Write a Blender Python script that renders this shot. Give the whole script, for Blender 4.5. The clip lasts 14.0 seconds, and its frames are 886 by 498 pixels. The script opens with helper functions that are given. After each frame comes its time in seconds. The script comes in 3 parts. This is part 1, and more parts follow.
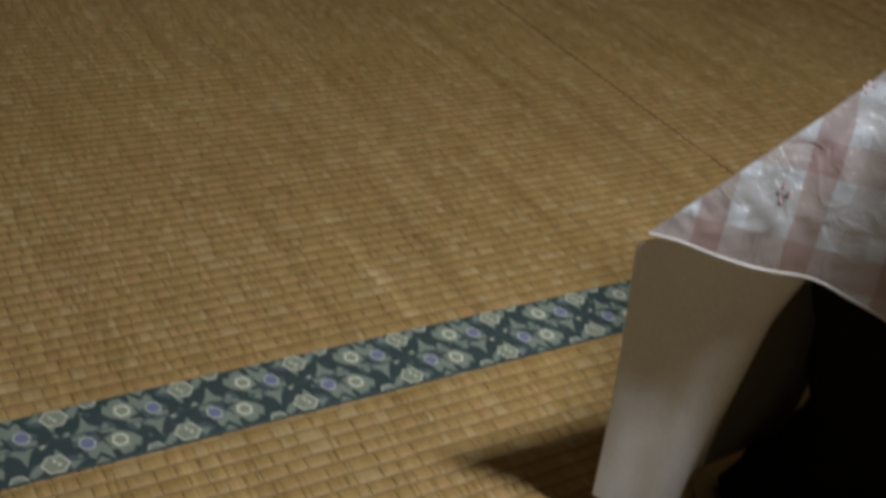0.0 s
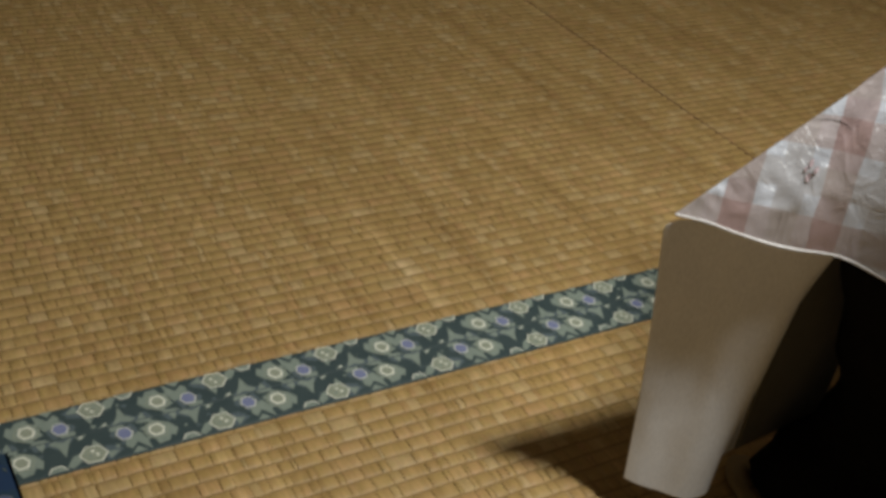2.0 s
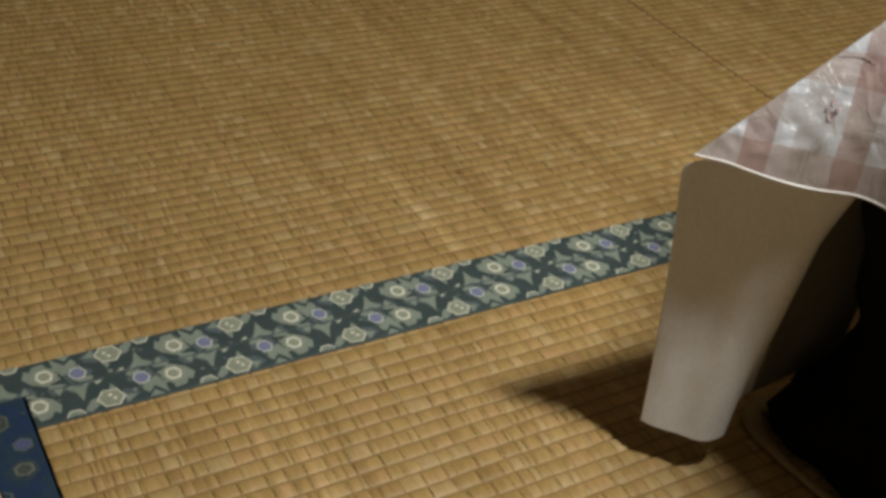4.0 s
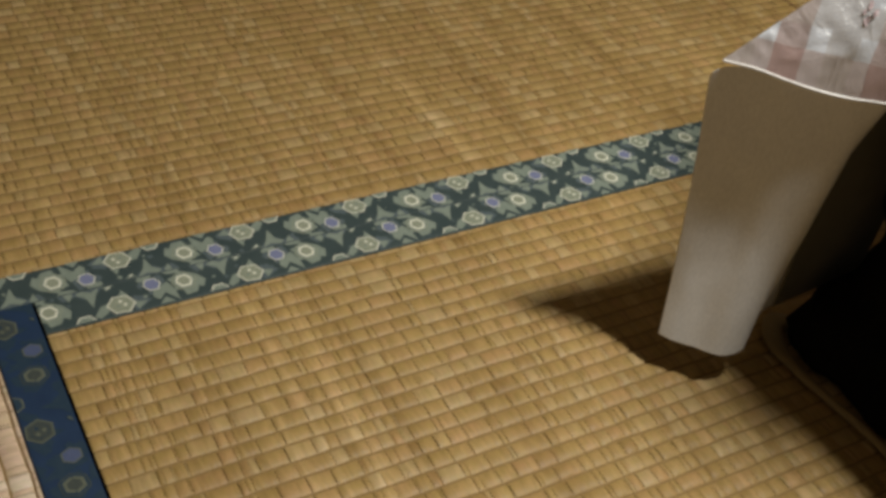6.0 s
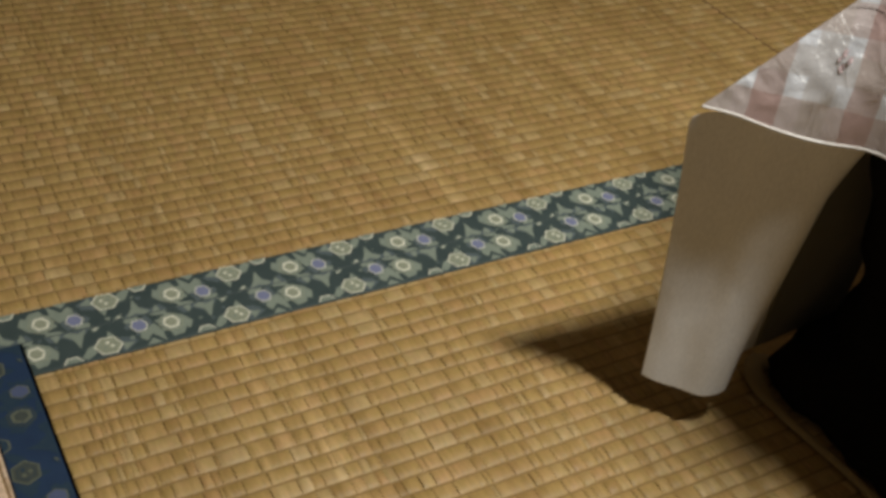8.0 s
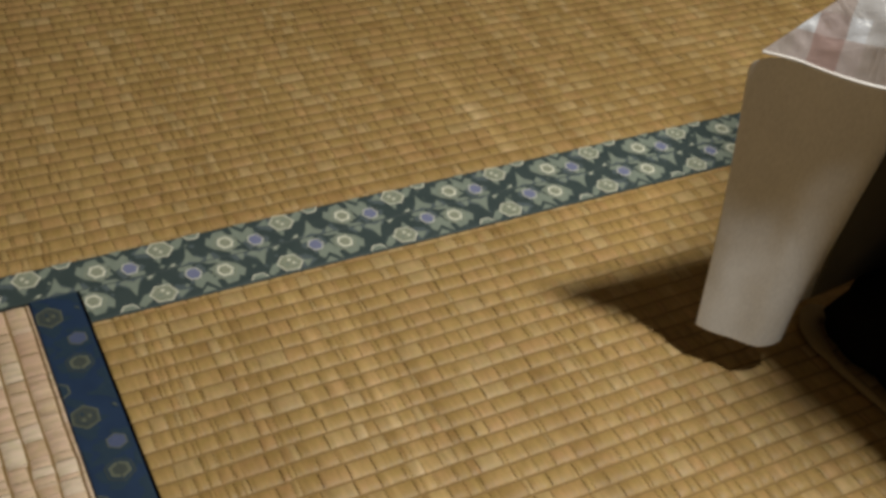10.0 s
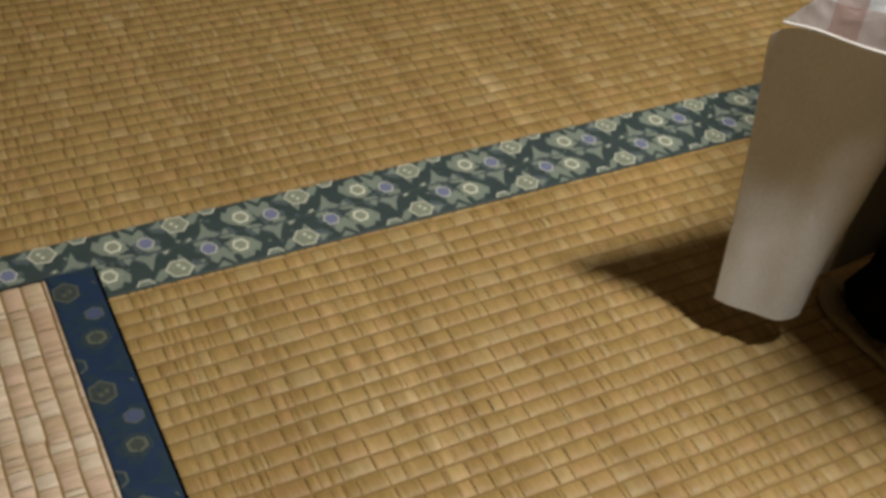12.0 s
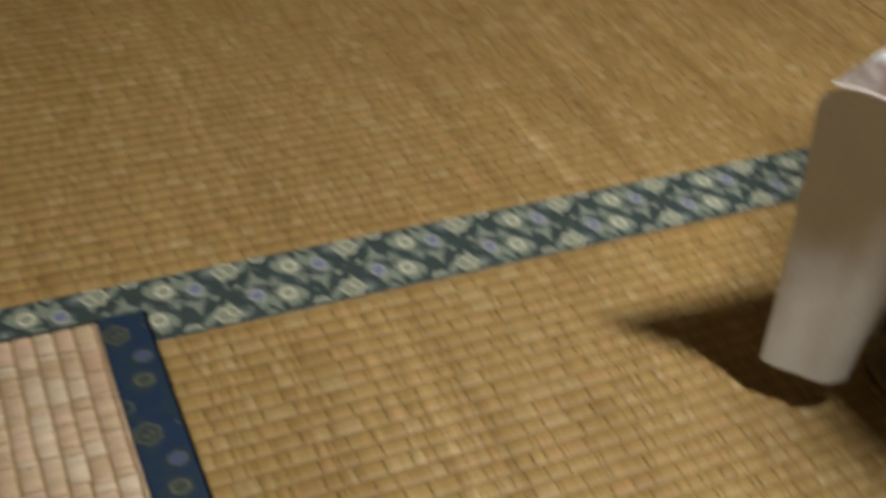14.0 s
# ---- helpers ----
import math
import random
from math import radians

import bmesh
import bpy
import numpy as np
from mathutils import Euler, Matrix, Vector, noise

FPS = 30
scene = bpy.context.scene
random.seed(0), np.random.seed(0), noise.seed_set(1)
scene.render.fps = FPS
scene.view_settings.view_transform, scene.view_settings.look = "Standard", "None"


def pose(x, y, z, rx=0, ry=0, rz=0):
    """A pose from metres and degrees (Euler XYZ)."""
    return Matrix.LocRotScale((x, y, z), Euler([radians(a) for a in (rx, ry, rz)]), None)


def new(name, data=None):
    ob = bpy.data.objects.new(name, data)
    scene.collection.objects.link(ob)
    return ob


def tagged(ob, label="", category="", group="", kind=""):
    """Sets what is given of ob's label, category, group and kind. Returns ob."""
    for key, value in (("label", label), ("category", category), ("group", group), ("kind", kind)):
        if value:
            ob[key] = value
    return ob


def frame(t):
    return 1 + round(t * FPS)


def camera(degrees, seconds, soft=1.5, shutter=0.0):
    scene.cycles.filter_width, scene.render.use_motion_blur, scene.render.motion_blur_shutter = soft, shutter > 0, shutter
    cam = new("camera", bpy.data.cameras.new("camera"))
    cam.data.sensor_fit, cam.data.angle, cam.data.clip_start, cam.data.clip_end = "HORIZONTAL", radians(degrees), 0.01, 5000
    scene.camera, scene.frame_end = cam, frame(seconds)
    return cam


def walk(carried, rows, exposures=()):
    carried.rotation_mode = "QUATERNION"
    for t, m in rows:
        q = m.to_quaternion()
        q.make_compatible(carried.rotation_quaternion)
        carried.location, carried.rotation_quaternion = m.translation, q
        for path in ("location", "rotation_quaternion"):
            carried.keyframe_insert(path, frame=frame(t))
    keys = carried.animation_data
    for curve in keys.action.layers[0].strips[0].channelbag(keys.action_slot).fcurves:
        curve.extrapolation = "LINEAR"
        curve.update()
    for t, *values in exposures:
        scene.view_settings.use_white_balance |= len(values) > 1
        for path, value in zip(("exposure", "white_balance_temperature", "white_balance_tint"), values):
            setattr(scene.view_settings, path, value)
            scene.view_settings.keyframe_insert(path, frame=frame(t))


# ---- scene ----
# ---------------------------------------------------------------- camera
cam = camera(42.15, 14.0, soft=3.5, shutter=0.5)
ROWS = [
    (0.0, -0.1931, -0.5754, 0.5567, -30.56, -32.96, -9.26),
    (0.5, -0.2066, -0.5754, 0.5650, -29.43, -29.80, -9.49),
    (1.0, -0.2066, -0.5846, 0.5586, -30.29, -29.60, -7.85),
    (1.5, -0.2009, -0.5834, 0.5527, -30.38, -30.64, -8.37),
    (2.0, -0.1994, -0.5852, 0.5517, -29.98, -32.91, -7.71),
    (2.5, -0.1962, -0.5829, 0.5473, -30.17, -34.46, -7.69),
    (3.0, -0.1976, -0.5834, 0.5460, -29.96, -35.08, -7.44),
    (5.5, -0.1977, -0.5781, 0.5388, -28.74, -37.81, -7.42),
    (6.0, -0.1947, -0.5712, 0.5312, -28.74, -39.90, -7.36),
    (6.5, -0.1970, -0.5698, 0.5321, -28.47, -38.90, -6.49),
    (7.0, -0.1945, -0.5728, 0.5350, -29.19, -38.70, -6.66),
    (7.5, -0.1957, -0.5784, 0.5418, -30.43, -36.87, -7.97),
    (8.0, -0.1966, -0.5768, 0.5383, -29.19, -37.89, -7.74),
    (8.5, -0.2004, -0.5761, 0.5369, -29.01, -38.75, -7.56),
    (9.0, -0.2014, -0.5750, 0.5343, -28.53, -38.97, -7.37),
    (11.5, -0.2013, -0.5719, 0.5328, -26.53, -42.43, -5.45),
    (12.0, -0.1995, -0.5705, 0.5317, -26.94, -41.86, -5.81),
    (12.5, -0.2017, -0.5727, 0.5330, -26.43, -41.82, -5.78),
    (13.0, -0.2043, -0.5762, 0.5347, -26.87, -41.10, -5.93),
    (13.5, -0.1911, -0.5723, 0.5293, -31.90, -43.62, -4.94),
    (14.0, -0.2044, -0.5767, 0.5306, -24.30, -39.06, -5.55),
]
walk(cam, [(t, pose(x, y, z, 90 + pitch, roll, yaw)) for t, x, y, z, yaw, pitch, roll in ROWS],
     exposures=[(0.0, -0.30, 5780, 10), (0.6, -0.20, 5900, 10), (1.2, -0.10, 5900, 10), (2.0, -0.02, 6120, 10), (3.0, 0.05, 6280, 10), (5.5, 0.05, 6500, 10),
                (9.0, 0.06, 6500, 10), (14.0, 0.08, 6500, 10)])

# ---------------------------------------------------------------- light
LAMP = (0.450, -0.417, 1.00)
world = bpy.data.worlds.new("world")
world.use_nodes = True
world.node_tree.nodes["Background"].inputs[0].default_value = (0.5, 0.42, 0.3, 1)
world.node_tree.nodes["Background"].inputs[1].default_value = 0.01
scene.world = world
lamp_data = bpy.data.lights.new("pendant_lamp", "POINT")
lamp_data.shadow_soft_size = 0.042
lamp_data.energy, lamp_data.color = 35.5, (1.0, 0.982, 0.91)
lamp = new("pendant_lamp", lamp_data)
lamp.location = LAMP


# ---------------------------------------------------------------- materials
class Nodes:
    """A short way to write a node material."""

    def __init__(self, name, rough=0.6, spec=0.4):
        self.mat = bpy.data.materials.new(name)
        self.mat.use_nodes = True
        self.tree = self.mat.node_tree
        self.bsdf = self.tree.nodes["Principled BSDF"]
        self.bsdf.inputs["Roughness"].default_value = rough
        self.bsdf.inputs["Specular IOR Level"].default_value = spec

    def add(self, kind, **inputs):
        node = self.tree.nodes.new(kind)
        for key, value in inputs.items():
            self.put(node, key.replace("_", " "), value)
        return node

    def put(self, node, key, value):
        slot = node.inputs[int(key)] if key.isdigit() else node.inputs[key]
        if isinstance(value, bpy.types.NodeSocket):
            self.tree.links.new(value, slot)
        else:
            slot.default_value = value

    def math(self, op, a, b=0.0):
        node = self.tree.nodes.new("ShaderNodeMath")
        node.operation = op
        self.put(node, "0", a)
        self.put(node, "1", b)
        return node.outputs[0]

    def mix(self, fac, a, b, blend="MIX"):
        node = self.tree.nodes.new("ShaderNodeMix")
        node.data_type, node.blend_type = "RGBA", blend
        self.put(node, "0", fac)
        self.put(node, "6", a)
        self.put(node, "7", b)
        return node.outputs[2]

    def coords(self, scale=(1, 1, 1), which="Object"):
        tex = self.tree.nodes.new("ShaderNodeTexCoord")
        mp = self.tree.nodes.new("ShaderNodeMapping")
        mp.inputs["Scale"].default_value = scale
        self.tree.links.new(tex.outputs[which], mp.inputs["Vector"])
        return mp.outputs[0]

    def noise(self, scale, stretch=(1, 1, 1), detail=3.0, rough=0.55, which="Object"):
        return self.add("ShaderNodeTexNoise", Vector=self.coords(stretch, which), Scale=scale, Detail=detail, Roughness=rough).outputs[0]

    def ramp(self, fac, stops):
        node = self.tree.nodes.new("ShaderNodeValToRGB")
        while len(node.color_ramp.elements) < len(stops):
            node.color_ramp.elements.new(0.5)
        for el, (pos, col) in zip(node.color_ramp.elements, stops):
            el.position, el.color = pos, (*col, 1)
        self.put(node, "0", fac)
        return node.outputs[0]

    def colour(self, value):
        self.put(self.bsdf, "Base Color", value if isinstance(value, bpy.types.NodeSocket) else (*value, 1))
        return self

    def bump(self, height, strength=0.3, distance=0.001):
        node = self.add("ShaderNodeBump", Height=height, Strength=strength, Distance=distance)
        self.tree.links.new(node.outputs[0], self.bsdf.inputs["Normal"])
        return self


def grey(v):
    return (v, v, v)


def rush_material(name, dark, mid, warm, light, pale, along_x):
    """Woven rush: every stitch a little different, strands across the ribs, faded and worn in long streaks."""
    n = Nodes(name, rough=0.55, spec=0.35)
    island = n.tree.nodes.new("ShaderNodeNewGeometry").outputs["Random Per Island"]
    base = n.ramp(island, [(0.0, dark), (0.10, mid), (0.45, mid), (0.62, warm), (0.80, light), (0.93, pale), (1.0, pale)])
    across = (1.0, 0.12, 1.0) if along_x else (0.12, 1.0, 1.0)
    strand = n.noise(420, across, 2.0, 0.7)
    base = n.mix(0.5, base, n.ramp(strand, [(0.3, grey(0.72)), (0.5, grey(1.0)), (0.72, grey(1.26))]), "MULTIPLY")
    mottle = n.noise(150, (1, 1, 1), 3.0, 0.7)
    base = n.mix(0.6, base, n.ramp(mottle, [(0.32, (0.90, 0.95, 0.80)), (0.5, grey(1.0)), (0.68, (1.10, 1.02, 1.12))]), "MULTIPLY")
    streak = n.noise(34, (1.0, 0.04, 1.0) if along_x else (0.04, 1.0, 1.0), 3.0, 0.6)
    base = n.mix(0.8, base, n.ramp(streak, [(0.30, (0.74, 0.69, 0.62)), (0.47, grey(1.0)), (0.56, grey(1.0)), (0.70, (1.20, 1.22, 1.32))]), "MULTIPLY")
    worn = n.noise(75, (1.0, 0.03, 1.0) if along_x else (0.03, 1.0, 1.0), 2.0, 0.5)
    base = n.mix(0.8, base, n.ramp(worn, [(0.60, grey(1.0)), (0.72, (1.22, 1.25, 1.38))]), "MULTIPLY")
    stain = n.noise(5, (1, 1, 1), 4.0, 0.6)
    base = n.mix(0.7, base, n.ramp(stain, [(0.3, (0.86, 0.82, 0.76)), (0.55, grey(1.0)), (0.75, (1.08, 1.05, 1.0))]), "MULTIPLY")
    n.colour(base)
    n.put(n.bsdf, "Roughness", n.math("MULTIPLY_ADD", strand, 0.25))
    n.bsdf.inputs["Roughness"].links[0].from_node.inputs[2].default_value = 0.38
    n.bump(strand, 0.6, 0.0008)
    return n.mat


RUSH_OLD = rush_material("aged_rush", (0.37, 0.232, 0.080), (0.425, 0.278, 0.098), (0.455, 0.282, 0.110), (0.455, 0.302, 0.110), (0.48, 0.335, 0.145), True)
RUSH_NEW = rush_material("pale_rush", (0.64, 0.46, 0.30), (0.72, 0.54, 0.37), (0.73, 0.52, 0.37), (0.76, 0.60, 0.43), (0.80, 0.66, 0.49), False)
GROOVE = Nodes("rush_ground", 0.8, 0.2)
GROOVE.colour(GROOVE.mix(GROOVE.noise(300), (0.23, 0.145, 0.055, 1), (0.32, 0.21, 0.085, 1)))
GROOVE = GROOVE.mat


def cloth_material(name, low, high, rough=0.5, spec=0.4, scale=60, weave=1400):
    n = Nodes(name, rough, spec)
    n.colour(n.mix(n.noise(scale, detail=4), (*low, 1), (*high, 1)))
    n.bump(n.noise(weave, (1, 0.25, 1), 1.0), 0.4, 0.0003)
    return n.mat


BROCADE = cloth_material("dark_green_brocade", (0.040, 0.062, 0.062), (0.070, 0.096, 0.094))
SAGE = cloth_material("sage_thread", (0.20, 0.245, 0.20), (0.31, 0.355, 0.29), scale=220)
SLATE = cloth_material("slate_blue_thread", (0.085, 0.115, 0.125), (0.145, 0.18, 0.185), scale=220)
CREAM = cloth_material("cream_thread", (0.70, 0.70, 0.55), (0.88, 0.87, 0.73), 0.4, 0.5, 300)
OLIVE = cloth_material("olive_grey_thread", (0.26, 0.285, 0.205), (0.40, 0.42, 0.31), scale=300)
VIOLET = cloth_material("violet_grey_thread", (0.18, 0.20, 0.33), (0.26, 0.28, 0.42), scale=300)
NAVY = cloth_material("navy_brocade", (0.014, 0.031, 0.074), (0.028, 0.058, 0.118))
NAVY_LEAF = cloth_material("blue_leaf_thread", (0.016, 0.040, 0.075), (0.036, 0.062, 0.085), scale=220)
NAVY_LINE = cloth_material("dull_gold_thread", (0.115, 0.13, 0.095), (0.17, 0.18, 0.13), scale=300)
NAVY_FILL = cloth_material("dull_olive_thread", (0.05, 0.065, 0.06), (0.085, 0.095, 0.08), scale=300)
NAVY_VIOLET = cloth_material("dull_violet_thread", (0.07, 0.095, 0.18), (0.115, 0.135, 0.23), scale=300)
EDGE = Nodes("dark_joint", 0.9, 0.1).colour((0.012, 0.010, 0.008)).mat
LINING = Nodes("felt_backing", 0.85, 0.15)
_f = LINING.noise(900, (1, 1, 0.3), 2.0)
_g = LINING.noise(45, (1, 1, 0.35), 4.0, 0.65)
LINING.colour(LINING.mix(0.6, LINING.mix(_g, (0.72, 0.715, 0.70, 1), (0.84, 0.835, 0.825, 1)),
                         LINING.ramp(_f, [(0.3, grey(0.88)), (0.7, grey(1.1))]), "MULTIPLY"))
LINING.bump(_g, 0.35, 0.0012)
LINING = LINING.mat
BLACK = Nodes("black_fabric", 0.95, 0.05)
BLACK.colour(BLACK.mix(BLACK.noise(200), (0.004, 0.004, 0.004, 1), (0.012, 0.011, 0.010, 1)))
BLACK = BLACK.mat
# felt backing again, in a darker colour that stands in for shade
SHADED_LINING = cloth_material("shaded_felt", (0.15, 0.135, 0.10), (0.21, 0.19, 0.145), 0.8, 0.1)
PIPING = cloth_material("tan_piping", (0.26, 0.185, 0.08), (0.37, 0.27, 0.13))
HEM = cloth_material("white_hem", (0.62, 0.58, 0.54), (0.80, 0.77, 0.73), 0.4, 0.5)
FLOWER = Nodes("plum_print", 0.35, 0.5).colour((0.60, 0.47, 0.48)).mat
SLIT = Nodes("dark_crease", 0.6, 0.3).colour((0.07, 0.045, 0.04)).mat


def vinyl_material():
    """Clear-coated gingham in white and dusty pink, finely crumpled."""
    n = Nodes("gingham_vinyl", 0.38, 0.6)
    uv = n.tree.nodes.new("ShaderNodeTexCoord").outputs["UV"]
    wob = n.add("ShaderNodeTexNoise", Vector=uv, Scale=30.0, Detail=2.0).outputs[1]
    shift = n.tree.nodes.new("ShaderNodeVectorMath")
    shift.operation = "MULTIPLY_ADD"
    n.put(shift, "0", wob)
    shift.inputs[1].default_value = (0.005, 0.005, 0)
    n.put(shift, "2", uv)
    sep = n.add("ShaderNodeSeparateXYZ", Vector=shift.outputs[0])
    stripes, faint = [], []
    for k, start, wide in ((0, 0.0, 0.059), (1, 0.031, 0.052)):
        f = n.math("FRACT", n.math("DIVIDE", n.math("ADD", sep.outputs[k], 20 * wide - start), wide))
        stripes.append(n.math("LESS_THAN", f, 0.325))
        faint.append(n.math("COMPARE", f, 0.68))
        faint[-1].node.inputs[2].default_value = 0.145
    fine = n.add("ShaderNodeTexNoise", Vector=uv, Scale=700.0, Detail=2.0).outputs[0]
    one = n.mix(stripes[0], (0.83, 0.87, 0.95, 1), (0.62, 0.54, 0.54, 1))
    two = n.mix(stripes[0], (0.60, 0.49, 0.49, 1), (0.48, 0.33, 0.32, 1))
    col = n.mix(stripes[1], one, two)
    col = n.mix(n.math("MULTIPLY", n.math("MAXIMUM", faint[0], faint[1]), 0.45), col, (0.52, 0.47, 0.43, 1))
    n.colour(n.mix(0.35, col, n.ramp(fine, [(0.3, grey(0.8)), (0.7, grey(1.15))]), "MULTIPLY"))
    crease = n.add("ShaderNodeTexNoise", Vector=uv, Scale=38.0, Detail=3.0, Roughness=0.5, Distortion=1.2).outputs[0]
    ridge = n.math("ABSOLUTE", n.math("SUBTRACT", crease, 0.5))
    n.bump(ridge, 0.45, 0.005)
    # the clear film over the print lies in its own soft creases
    fold = n.add("ShaderNodeTexNoise", Vector=uv, Scale=24.0, Detail=3.0, Roughness=0.55, Distortion=2.2).outputs[0]
    height = n.math("ADD", n.math("ABSOLUTE", n.math("SUBTRACT", fold, 0.5)), n.math("MULTIPLY", ridge, 0.5))
    film = n.add("ShaderNodeBump", Height=height, Strength=1.0, Distance=0.008)
    n.tree.links.new(film.outputs[0], n.bsdf.inputs["Coat Normal"])
    n.bsdf.inputs["Coat Weight"].default_value = 1.0
    n.bsdf.inputs["Coat Roughness"].default_value = 0.42
    n.bsdf.inputs["Coat IOR"].default_value = 1.6
    # thin enough to let some light through to the felt side
    thin = n.add("ShaderNodeBsdfTranslucent", Color=(0.95, 0.93, 0.90, 1))
    both = n.add("ShaderNodeMixShader", Fac=0.33)
    n.tree.links.new(n.bsdf.outputs[0], both.inputs[1])
    n.tree.links.new(thin.outputs[0], both.inputs[2])
    n.tree.links.new(both.outputs[0], n.tree.nodes["Material Output"].inputs["Surface"])
    return n.mat


VINYL = vinyl_material()


def wood_material(name, low, high, rough=0.45):
    n = Nodes(name, rough, 0.4)
    grain = n.noise(90, (0.04, 1, 1), 4.0, 0.6)
    n.colour(n.mix(0.7, n.mix(grain, (*low, 1), (*high, 1)), n.ramp(n.noise(7), [(0.3, grey(0.8)), (0.7, grey(1.1))]), "MULTIPLY"))
    n.bump(grain, 0.2, 0.0006)
    return n.mat


SILL = wood_material("reddish_brown_wood", (0.13, 0.068, 0.032), (0.21, 0.11, 0.055))
SILL_WORN = wood_material("worn_grey_brown_wood", (0.27, 0.205, 0.175), (0.37, 0.29, 0.25))
RAIL = wood_material("pale_sliding_strip", (0.62, 0.58, 0.58), (0.74, 0.70, 0.70), 0.35)
TABLE_WOOD = wood_material("dark_table_wood", (0.05, 0.028, 0.014), (0.09, 0.05, 0.025))
PLASTER = Nodes("beige_plaster", 0.9, 0.2)
PLASTER.colour(PLASTER.mix(PLASTER.noise(60, detail=5), (0.21, 0.19, 0.16, 1), (0.27, 0.245, 0.205, 1)))
PLASTER = PLASTER.mat
BOARDS = wood_material("ceiling_boards", (0.26, 0.19, 0.12), (0.36, 0.27, 0.17), 0.6)


# ---------------------------------------------------------------- building helpers
def mesh_from(name, verts, faces, mats, indices=None, smooth=False):
    me = bpy.data.meshes.new(name)
    me.from_pydata([tuple(v) for v in verts], [], faces)
    for m in mats:
        me.materials.append(m)
    if indices is not None:
        me.polygons.foreach_set("material_index", indices)
    if smooth:
        me.polygons.foreach_set("use_smooth", [True] * len(me.polygons))
    me.update()
    return me


def part(name, bm, material, parent, label="", smooth=False):
    me = bpy.data.meshes.new(name)
    bm.to_mesh(me)
    bm.free()
    me.materials.append(material)
    if smooth:
        me.polygons.foreach_set("use_smooth", [True] * len(me.polygons))
    ob = new(name, me)
    ob.parent = parent
    return tagged(ob, label)


def box_bm(lo, hi, bevel=0.0, seg=2):
    bm = bmesh.new()
    bmesh.ops.create_cube(bm, size=1.0)
    for v in bm.verts:
        v.co = Vector([(a + b) / 2 + c * (b - a) for a, b, c in zip(lo, hi, v.co)])
    if bevel:
        bmesh.ops.bevel(bm, geom=list(bm.edges), offset=bevel, segments=seg, profile=0.6, affect="EDGES")
    return bm


def structure(name, lo, hi, material, label, category):
    ob = part(name, box_bm(lo, hi), material, None, label)
    return tagged(ob, category=category, kind="structure")


# ---------------------------------------------------------------- the room
structure("floor", (-1.7, -2.1, -0.10), (2.3, 2.75, -0.030), TABLE_WOOD, "dark wooden subfloor under the tatami mats", "floor")
structure("wall_west", (-1.8, -2.2, -0.1), (-1.7, 2.85, 2.4), PLASTER, "plain beige plaster wall of the room", "wall")
structure("wall_east", (2.3, -2.2, -0.1), (2.4, 2.85, 2.4), PLASTER, "plain beige plaster wall of the room", "wall")
structure("wall_south", (-1.7, -2.2, -0.1), (2.3, -2.1, 2.4), PLASTER, "plain beige plaster wall of the room", "wall")
structure("wall_north", (-1.7, 2.75, -0.1), (2.3, 2.85, 2.4), PLASTER, "plain beige plaster wall of the next room", "wall")
structure("ceiling", (-1.8, -2.2, 2.4), (2.4, 2.85, 2.5), BOARDS, "brown board ceiling over the room", "ceiling")

# ---------------------------------------------------------------- tatami mats
PERIOD = 0.0889
BORDER = 0.0305


